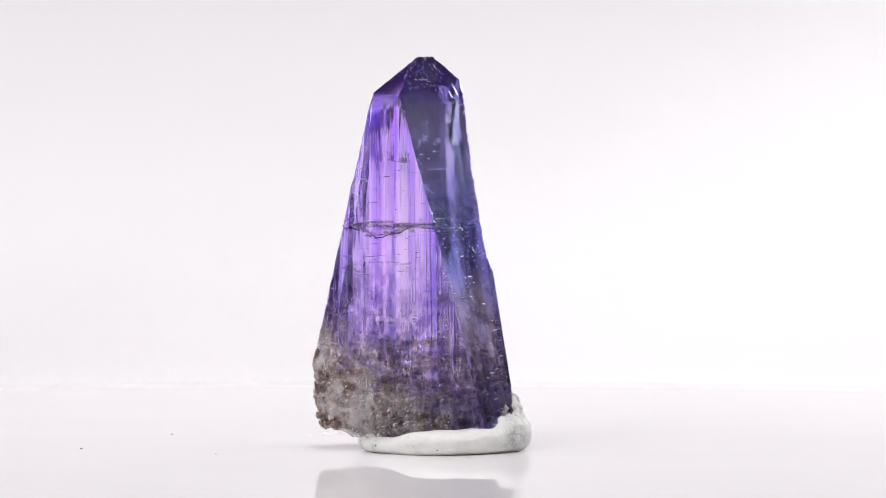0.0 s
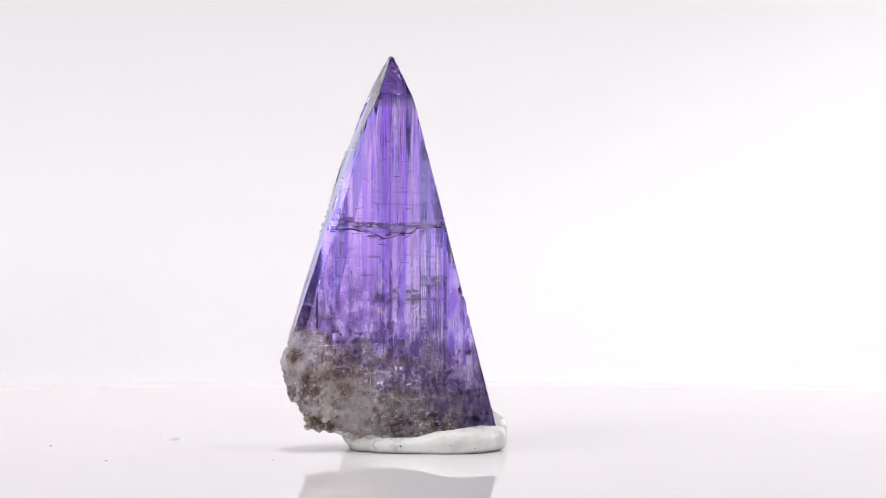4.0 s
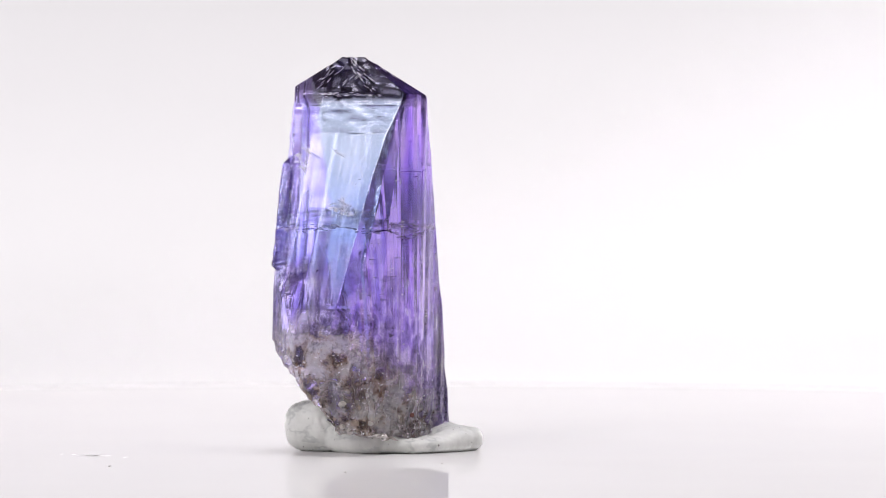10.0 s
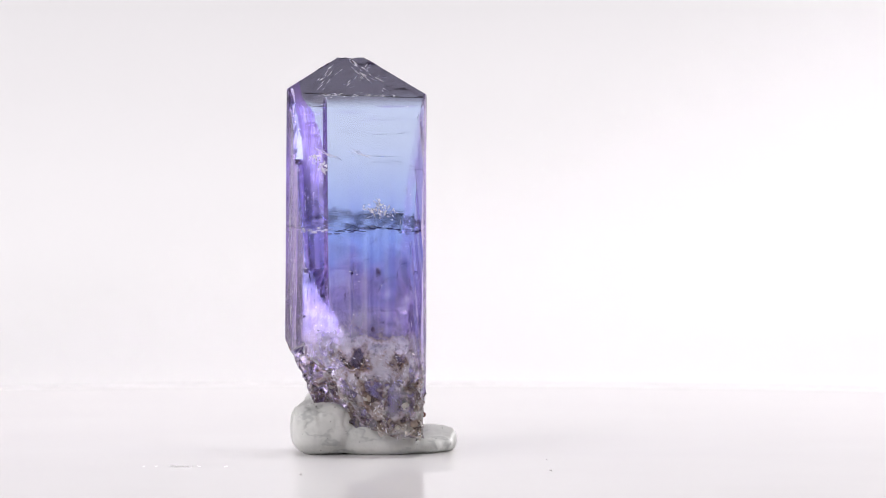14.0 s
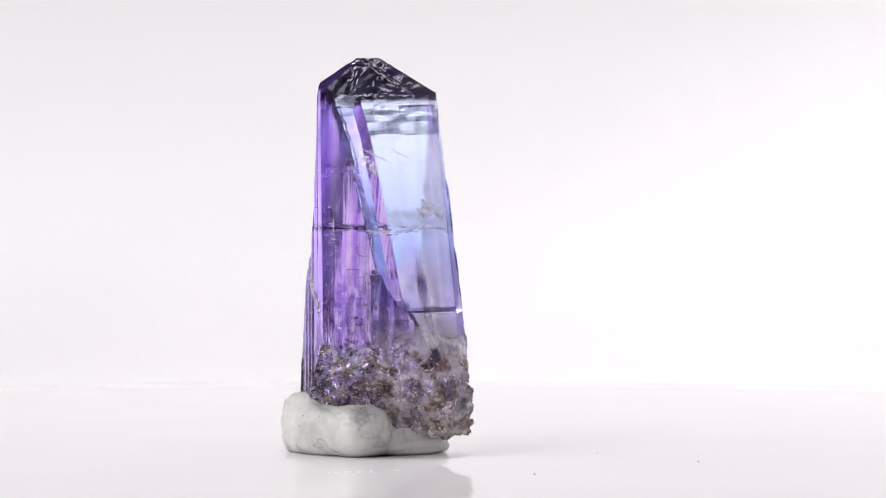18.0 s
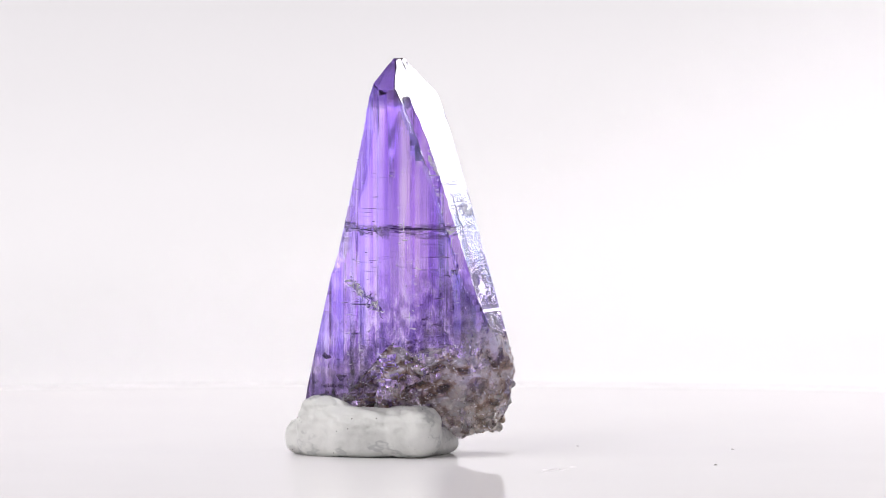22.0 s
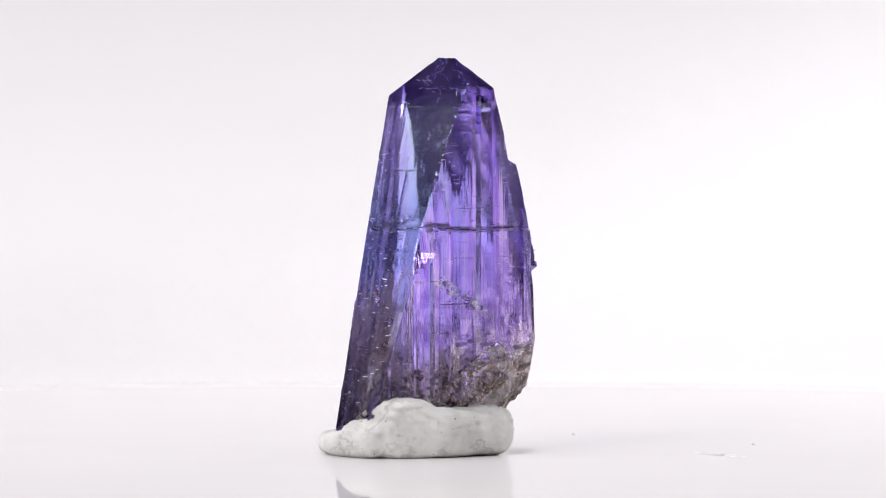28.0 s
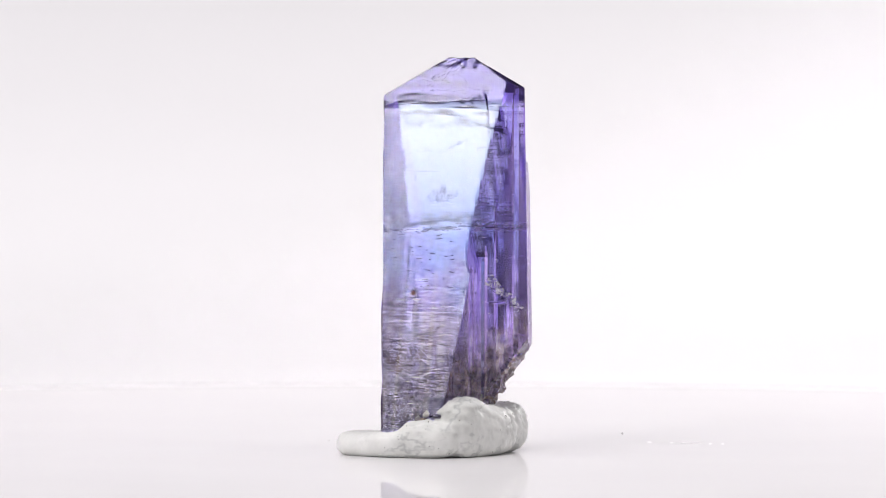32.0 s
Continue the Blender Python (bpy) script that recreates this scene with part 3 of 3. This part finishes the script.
# larger cracks: middle, half length across, half depth, lean in degrees, direction (0 along x, 90 along y)
CRACKS = [
    ((-58, -24, 441), 22, 14, 18, 0), ((-60, -24, 346), 17, 10, 20, 0), ((-74, -20, 314), 16, 9, 24, 0),
    ((12, -20, 277), 30, 12, 15, 0), ((-132, 4, 237), 18, 10, 20, 0), ((-110, 2, 344), 14, 9, 25, 0),
    ((-100, 8, 464), 14, 9, 20, 0), ((70, -8, 366), 20, 10, 18, 0),
    ((0, 190, 436), 30, 12, 16, 0), ((42, 162, 370), 26, 10, 14, 0),
    ((50, 156, 308), 24, 10, 18, 0), ((20, 178, 268), 40, 14, 30, 0), ((46, 160, 216), 26, 12, 20, 0),
    ((-60, 196, 395), 40, 12, 12, 0), ((-90, 184, 330), 22, 10, 16, 0),
    ((-66, 60, 521), 58, 14, 20, 90), 
    ((-118, 128, 402), 46, 12, 12, 90), 
    ((20, 45, 496), 52, 14, 15, 90), ((74, 40, 350), 24, 10, 20, 90),
    ((96, 60, 250), 26, 10, 16, 90), ((108, 30, 190), 30, 12, 16, 90),
]


def build_cracks(base):
    rnd = random.Random(21)
    for k, (c, ru, rv, lean, course) in enumerate(CRACKS):
        bright = lean >= 35 or k % 3 != 0
        a, b = radians(course + rnd.uniform(-8, 8)), radians(lean)
        u = Vector((math.cos(a), math.sin(a), 0))
        flat = Vector((-math.sin(a), math.cos(a), 0))
        v = flat * math.cos(b) + Vector((0, 0, math.sin(b)))
        p = Vector(c)
        for tries in range(12):
            if inside(p + u * ru * 0.9, 3) and inside(p - u * ru * 0.9, 3) and inside(p, 3 + rv * 0.4):
                break
            p += (Vector((-30, 90, p.z)) - p) * 0.06
        bm = bmesh.new()
        lens(bm, p, u, v, ru, rv * (0.6 if lean >= 35 else 0.28), rnd, 0.4)
        bmesh.ops.recalc_face_normals(bm, faces=bm.faces)
        smooth_all(bm)
        part("crack", bm, FEATHER if bright else GAP, base, "bright curved break" if bright else "")


def random_inside(rnd, z0, z1, margin):
    while True:
        p = Vector((rnd.uniform(-215, 150), rnd.uniform(-32, 212), rnd.uniform(z0, z1)))
        if inside(p, margin):
            return p


def build_veil(base):
    """Tiny films of fluid, thick in the lower half, sparse above."""
    rnd = random.Random(33)
    bm = bmesh.new()
    for k in range(190):
        z1 = 235 if k < 170 else 540
        p = random_inside(rnd, 45, z1, 7)
        a, b = rnd.uniform(0, 2 * math.pi), rnd.gauss(0, 0.5)
        u = Vector((math.cos(a), math.sin(a), 0))
        v = Vector((-math.sin(a), math.cos(a), 0)) * math.cos(b) + Vector((0, 0, math.sin(b)))
        r = rnd.uniform(2.0, 7.0)
        lens(bm, p, u, v, r, r * rnd.uniform(0.3, 0.7), rnd, 0.4)
    bmesh.ops.recalc_face_normals(bm, faces=bm.faces)
    tagged(part("veil", bm, GAP, base, "veil of tiny bright fluid films"), kind="stuff")


def build_etching(base):
    """Short level ticks and pits etched into the broad face that leans the least."""
    rnd = random.Random(44)
    for name, mat, count, label in (("pale_etching", GLINT, 64, "short white level etch ticks"), ("dark_pitting", PIT, 190, "short dark level etch pits")):
        bm = bmesh.new()
        for k in range(count):
            z = 50 + 370 * rnd.random() ** 1.25
            y = rnd.uniform(-8, 112 + 0.1 * (400 - z))
            p = Vector((55 + 0.257 * (450 - z) + 1.9, y, z))
            if not (inside(p, -0.8) and inside(p + Vector((-9, 12, 0)), 1) and inside(p + Vector((-9, -12, 0)), 1)):
                continue
            u = Vector((0, 1, rnd.gauss(0, 0.10))).normalized()
            v = Vector((-0.257, 0, 1)).normalized()
            long = rnd.uniform(1.5, 4) if rnd.random() < 0.6 else rnd.uniform(4, 11)
            lens(bm, p, u, v, long, rnd.uniform(0.4, 1.2), rnd, 0.4)
        bmesh.ops.recalc_face_normals(bm, faces=bm.faces)
        tagged(part(name, bm, mat, base, label), kind="stuff")


def build_glints(base):
    """Glints painted as white flakes: level ticks, spots and upright slivers along the growth steps of the striated
    faces.
    """
    rnd = random.Random(57)
    for name, count, label in (("tick_glints", 240, "short level ticks painted white as glints"), ("spot_glints", 460, "tiny white spots painted as sparkle on the faces"), ("sliver_glints", 60, "upright white slivers painted as glints on the growth steps")):
        bm = bmesh.new()
        for k in range(count):
            z = {"tick_glints": rnd.uniform(150, 560), "sliver_glints": rnd.uniform(110, 520), "spot_glints": 90 + 420 * rnd.random() ** 2}[name]
            x = rnd.uniform(-200, 120)
            y = rnd.choice((-32.0, 211.0))
            p = Vector((x, y, z))
            for tries in range(400):
                if inside(p, 0.5):
                    break
                p += (Vector((-30, 90, z)) - p).normalized() * 0.5
            side = 1 if p.y > 90 else -1
            if name == "spot_glints":
                u = Vector((rnd.gauss(0, 1), 0.3, rnd.gauss(0, 1))).normalized()
                lens(bm, p, u, u.orthogonal().normalized(), rnd.uniform(0.7, 2.2), rnd.uniform(0.5, 1.3), rnd, 0.5)
            elif name == "tick_glints":
                b = rnd.gauss(1.0, 0.3)
                u = Vector((1, 0, rnd.gauss(0, 0.08))).normalized()
                v = Vector((0, math.cos(b) * side, math.sin(b)))
                v = (v - u * u.dot(v)).normalized()
                lens(bm, p, u, v, rnd.uniform(2, 4) if rnd.random() < 0.6 else rnd.uniform(4, 11), rnd.uniform(0.5, 1.3), rnd, 0.5)
            else:
                v = Vector((rnd.uniform(-1, 1), 0.6 * side, 0)).normalized()
                lens(bm, p, Vector((0, 0, 1)), v, rnd.uniform(4, 15), rnd.uniform(0.4, 0.9), rnd, 0.25)
        bmesh.ops.recalc_face_normals(bm, faces=bm.faces)
        tagged(part(name, bm, GLINT, base, label), kind="stuff")


# white bruises in the faces: from, to, number of flakes, spread, size
SCARS = [
    ((49, 169, 310), (-24, 208, 252), 110, 5, 9, False), ((-91, 168, 528), (-97, 140, 502), 44, 4, 7, False),
    ((-88, 160, 540), (-94, 120, 520), 16, 2, 9, True),
    ((99, 50, 300), (107, 58, 240), 22, 5, 4, False), ((-126, 70, 432), (-126, 26, 424), 44, 5, 9, False),
    ((-165, 110, 330), (-165, 60, 300), 12, 8, 4, False), ((-118, 60, 450), (-118, 44, 436), 16, 3, 9, False),
    ((-90, 96, 536), (-92, 66, 522), 12, 2, 10, True), ((-60, -36, 404), (-24, -36, 398), 22, 3, 9, True),
    ((-24, 104, 688), (-44, 36, 642), 26, 3, 10, True), ((-30, 120, 676), (-46, 160, 640), 14, 3, 9, True),
    ((-26, 60, 680), (-42, 104, 648), 10, 4, 8, True), ((-50, 20, 632), (-50, 150, 632), 30, 1.5, 8, True),
    ((-6, 30, 668), (6, 130, 634), 12, 4, 8, True), ((-8, 0, 650), (-20, 60, 690), 14, 2, 6, True),
]


def build_scars(base):
    rnd = random.Random(73)
    for a, b, count, spread, size, along in SCARS:
        bm = bmesh.new()
        a, b = Vector(a), Vector(b)
        for k in range(count):
            p = a.lerp(b, rnd.random()) + Vector([rnd.gauss(0, spread) for q in range(3)])
            way = (p - Vector((-25, 90, min(p.z, 600)))).normalized()
            for tries in range(100):
                if not inside(p, 0.0):
                    break
                p += way * 0.5
            for tries in range(100):
                if inside(p, 0.0):
                    break
                p -= way * 0.5
            u = Vector([rnd.gauss(0, 1) for q in range(3)]).normalized()
            if along:
                u = ((b - a).normalized() + u * 0.25).normalized()
            v = u.orthogonal().normalized()
            lens(bm, p, u, v, rnd.uniform(0.3, 1.0) * size, rnd.uniform(0.06, 0.12 if along else 0.40) * size, rnd, 0.4)
        bmesh.ops.recalc_face_normals(bm, faces=bm.faces)
        part("bruise", bm, GLINT, base, "white splintered bruise in the face")


def shard(seed):
    rnd = random.Random(seed)
    bm = bmesh.new()
    bmesh.ops.create_icosphere(bm, subdivisions=1, radius=1.0)
    for v in bm.verts:
        v.co *= rnd.uniform(0.7, 1.15)
        v.co = Vector([max(-0.72, min(0.72, c)) for c in v.co])
    bmesh.ops.recalc_face_normals(bm, faces=bm.faces)
    return bm


def scatter(base, name, meshes, spots, rnd, lo, hi, sink):
    for p, n in spots:
        ob = new(name, rnd.choice(meshes))
        ob.parent = base
        r = rnd.uniform(lo, hi)
        q = p - n * r * sink
        turn = Euler([rnd.uniform(0, 6.28) for k in range(3)])
        ob.matrix_basis = Matrix.LocRotScale(q * U, turn, Vector((r * rnd.uniform(0.7, 1.3), r * rnd.uniform(0.7, 1.3), r)) * U)


def build_grains(base, foot):
    rnd = random.Random(5)
    pool = []
    for k, mat in enumerate((CLEAR_GRAIN, MILKY_GRAIN, MILKY_GRAIN, MILKY_GRAIN, CLEAR_GRAIN, MILKY_GRAIN, TAN_GRAIN)):
        pool.append(mesh_of(shard(70 + k), "grain", mat))
    rnd.shuffle(foot)
    scatter(base, "grain", pool, [q for q in foot if 40 < q[0].z < 120][:150], rnd, 3, 9, 0.7)
    dark = [mesh_of(shard(90 + k), "inclusion", SPECK) for k in range(3)]
    scatter(base, "inclusion", dark, foot[240:400], rnd, 0.9, 2.6, 0.15)
    for p, r in (((-27, -31, 67), 4.5), ((96, 49, 285), 5.5)):
        ob = part("inclusion", shard(97), RUST, base, "rust-brown mineral inclusion")
        ob.matrix_basis = Matrix.LocRotScale(Vector(p) * U, None, Vector((r, r, r * 1.4)) * U)
    # white flecks stand in for the sparkle of the broken foot
    bm = bmesh.new()
    for p, n in foot[400:1250]:
        u = (n.orthogonal().normalized() + n * rnd.gauss(0, 0.4) + Vector([rnd.gauss(0, 0.6) for q in range(3)])).normalized()
        lens(bm, p + n * 0.4, u, u.orthogonal().normalized(), rnd.uniform(0.8, 4.5), rnd.uniform(0.5, 1.6), rnd, 0.4)
    bmesh.ops.recalc_face_normals(bm, faces=bm.faces)
    tagged(part("foot_glints", bm, GLINT, base, "white flecks painted as sparkle on the broken foot"), kind="stuff")
    deep = [(random_inside(rnd, 40, 330, 8), Vector((0, 0, 1))) for k in range(36)]
    scatter(base, "inclusion", dark, deep, rnd, 1.0, 2.6, 0.0)


def build_core(base):
    """Smoky clots inside the lower half."""
    rnd = random.Random(81)
    for name, mat, count, z1, lo, hi, label in (
            ("smoky_cloud", SMOKE, 210, 215, 2.5, 8, "smoky grey-violet clots inside the foot"),
            ("milky_cloud", MILKY_GRAIN, 150, 150, 2.5, 7, "milky splinters inside the foot"),
            ("brown_cloud", TAN_GRAIN, 170, 140, 2, 7, "brown mineral clots inside the foot"),
            ("murky_cloud", SMOKE, 420, 210, 3, 9, "dark olive clots in the back corner of the foot"),
            ("flake_cloud", SMOKE, 18, 300, 2, 4, "dark upright flakes inside the crystal")):
        bm = bmesh.new()
        for k in range(count):
            p = random_inside(rnd, 30, z1, 9)
            if name == "murky_cloud":
                if p.y + 0.35 * p.x < 62 or p.x < -25 or p.z > 90 + 110 * rnd.random():
                    continue
            elif name != "flake_cloud" and p.z + 0.60 * p.x > z1 - 40:
                continue
            ball = bmesh.ops.create_icosphere(bm, subdivisions=1, radius=1.0)["verts"]
            r = rnd.uniform(lo, hi)
            tall = 2.2 if name == "flake_cloud" else 0.9
            size = Vector((r * rnd.uniform(0.5, 1.1), r * rnd.uniform(0.5, 1.1), r * tall * rnd.uniform(0.6, 1.0)))
            turn = Euler([rnd.gauss(0, 0.9) for q in range(3)]).to_matrix()
            for v in ball:
                q = v.co * rnd.uniform(0.45, 1.30)
                v.co = (p + turn @ Vector((q.x * size.x, q.y * size.y, q.z * size.z))) * U
        bmesh.ops.recalc_face_normals(bm, faces=bm.faces)
        tagged(part(name, bm, mat, base, label), kind="stuff")


def build_crystal():
    base = new("crystal")
    tagged(base, "violet-blue gem crystal with striated faces and broken grey-brown foot", "crystal")
    foot = build_body(base)
    build_rim(build_fracture(base))
    build_cracks(base)
    build_veil(base)
    build_etching(base)
    build_glints(base)
    build_scars(base)
    build_core(base)
    build_grains(base, foot)
    return base


# ---- the putty ----
# lobes of the putty: middle and half axes, in plan units
LOBES = [  # centre, half size, width of the seam to the lobes before it
    ((98, 130, 49), (56, 58, 57), 1), ((28, 150, 42), (86, 54, 46), 7), ((-58, 148, 44), (49, 55, 46), 3),
    ((-62, 74, 27), (38, 50, 29), 3), ((-64, 22, 19), (36, 42, 20), 10), ((-30, -26, 12), (36, 34, 13), 8), ((24, -56, 14), (52, 28, 15), 8),
    ((76, -62, 19), (44, 30, 21), 12), ((114, -26, 19), (38, 50, 21), 14), ((140, 40, 21), (42, 64, 24), 14), ((146, 96, 32), (40, 54, 34), 8),
    ((36, 56, 14), (98, 98, 16), 4),
]


def putty_field(p):
    """Signed distance to the kneaded lump; p is an array of points."""
    best = None
    for c, r, seam in LOBES:
        c, r = np.array(c, float), np.array(r, float)
        k0 = (np.abs((p - c) / r) ** 2.9).sum(-1) ** (1 / 2.9)
        d = (k0 - 1.0) * r.min()
        if best is None:
            best = d
        else:
            h = np.clip(0.5 + 0.5 * (best - d) / seam, 0, 1)
            best = best * (1 - h) + d * h - seam * h * (1 - h)
    cap = p[..., 1] * 0.93 + p[..., 0] * 0.36 - 211
    h = np.clip(0.5 - 0.5 * (best - cap) / 16.0, 0, 1)
    best = best * (1 - h) + cap * h + 16.0 * h * (1 - h)
    return best


def skin(field, lo, hi, step):
    """A quad skin of the zero level of a field on a grid."""
    axes = [np.arange(a, b + step, step) for a, b in zip(lo, hi)]
    grid = np.stack(np.meshgrid(*axes, indexing="ij"), -1)
    val = field(grid)
    nx, ny, nz = val.shape
    inside_ = val < 0
    cells = np.zeros((nx - 1, ny - 1, nz - 1, 3))
    count = np.zeros((nx - 1, ny - 1, nz - 1))
    corners = [(i, j, k) for i in (0, 1) for j in (0, 1) for k in (0, 1)]
    for a in corners:
        for axis in range(3):
            if a[axis]:
                continue
            b = list(a)
            b[axis] = 1
            sa = tuple(slice(q, q + n - 1) for q, n in zip(a, (nx, ny, nz)))
            sb = tuple(slice(q, q + n - 1) for q, n in zip(b, (nx, ny, nz)))
            va, vb = val[sa], val[sb]
            hit = (va < 0) != (vb < 0)
            t = np.where(hit, va / np.where(hit, va - vb, 1), 0)
            pt = grid[sa] + t[..., None] * (grid[sb] - grid[sa])
            cells += np.where(hit[..., None], pt, 0)
            count += hit
    used = count > 0
    index = -np.ones(count.shape, int)
    index[used] = np.arange(used.sum())
    verts = cells[used] / count[used][:, None]
    faces = []
    for axis in range(3):
        o1, o2 = [k for k in range(3) if k != axis]
        a = inside_
        sl = [slice(None)] * 3
        sl[axis] = slice(0, -1)
        sr = [slice(None)] * 3
        sr[axis] = slice(1, None)
        cross = np.argwhere(a[tuple(sl)] != a[tuple(sr)])
        for c in cross:
            if c[o1] == 0 or c[o2] == 0 or c[o1] >= val.shape[o1] - 1 or c[o2] >= val.shape[o2] - 1:
                continue
            quad = []
            for d1, d2 in ((-1, -1), (0, -1), (0, 0), (-1, 0)):
                q = c.copy()
                q[o1] += d1
                q[o2] += d2
                quad.append(int(index[tuple(q)]))
            if min(quad) >= 0:
                faces.append(quad)
    return verts, faces


def build_putty():
    base = new("putty")
    tagged(base, "white marbled putty lump holding the crystal on the turntable", "putty")
    verts, faces = skin(putty_field, (-130, -125, -12), (205, 220, 112), 4.0)
    bm = bmesh.new()
    vs = [bm.verts.new(p) for p in verts.tolist()]
    for f in faces:
        bm.faces.new([vs[i] for i in f])
    bmesh.ops.recalc_face_normals(bm, faces=bm.faces)
    bmesh.ops.smooth_vert(bm, verts=bm.verts, factor=0.5, use_axis_x=True, use_axis_y=True, use_axis_z=True)
    bm.normal_update()
    for v in bm.verts:
        p = v.co.copy()
        fold = 3.0 * noise.noise(p * 0.025) + 1.6 * noise.noise(p * 0.07) + 0.7 * noise.noise(p * 0.2)
        fold += 2.2 * noise.noise(Vector((p.x * 0.03 + p.z * 0.05, p.y * 0.03, p.z * 0.11 - p.x * 0.06))) * (p.z > 12)
        fold -= 4.0 * max(0.0, 0.05 - abs(noise.noise(Vector((p.x * 0.022 + 3, p.y * 0.022, p.z * 0.045))))) / 0.05
        fold -= 2.5 * max(0.0, 0.08 - abs(noise.noise(p * 0.016 + Vector((5, 2, 9))))) / 0.08
        v.co = p + v.normal * fold * min(1.0, 0.25 + max(0.0, p.z - 20) / 50)
        if v.co.z < 1.0:
            v.co.z = 0.3
        v.co *= U
    smooth_all(bm)
    lump = part("lump", bm, PUTTY, base)
    rnd = random.Random(12)
    meshes = [mesh_of(shard(110 + k), "speck", SPECK) for k in range(2)]
    skin_pts = [(v.co / U, v.normal.copy()) for v in lump.data.vertices if v.co.z > 8 * U]
    scatter(lump, "speck", meshes, rnd.sample(skin_pts, 70), rnd, 0.6, 1.7, 0.3)
    return base


build_room()
build_backdrop()
TURNTABLE = build_turntable()
PUTTY_LUMP = build_putty()
GEM = build_crystal()


# ---- what moves ----
def motions():
    rows = []
    for k in range(33):
        t = SECONDS * k / 32
        rows.append((t, pose(0, 0, 0, 0, 0, TURN * (t - FRONT))))
    for thing in (TURNTABLE, PUTTY_LUMP, GEM):
        walk(thing, rows)


motions()
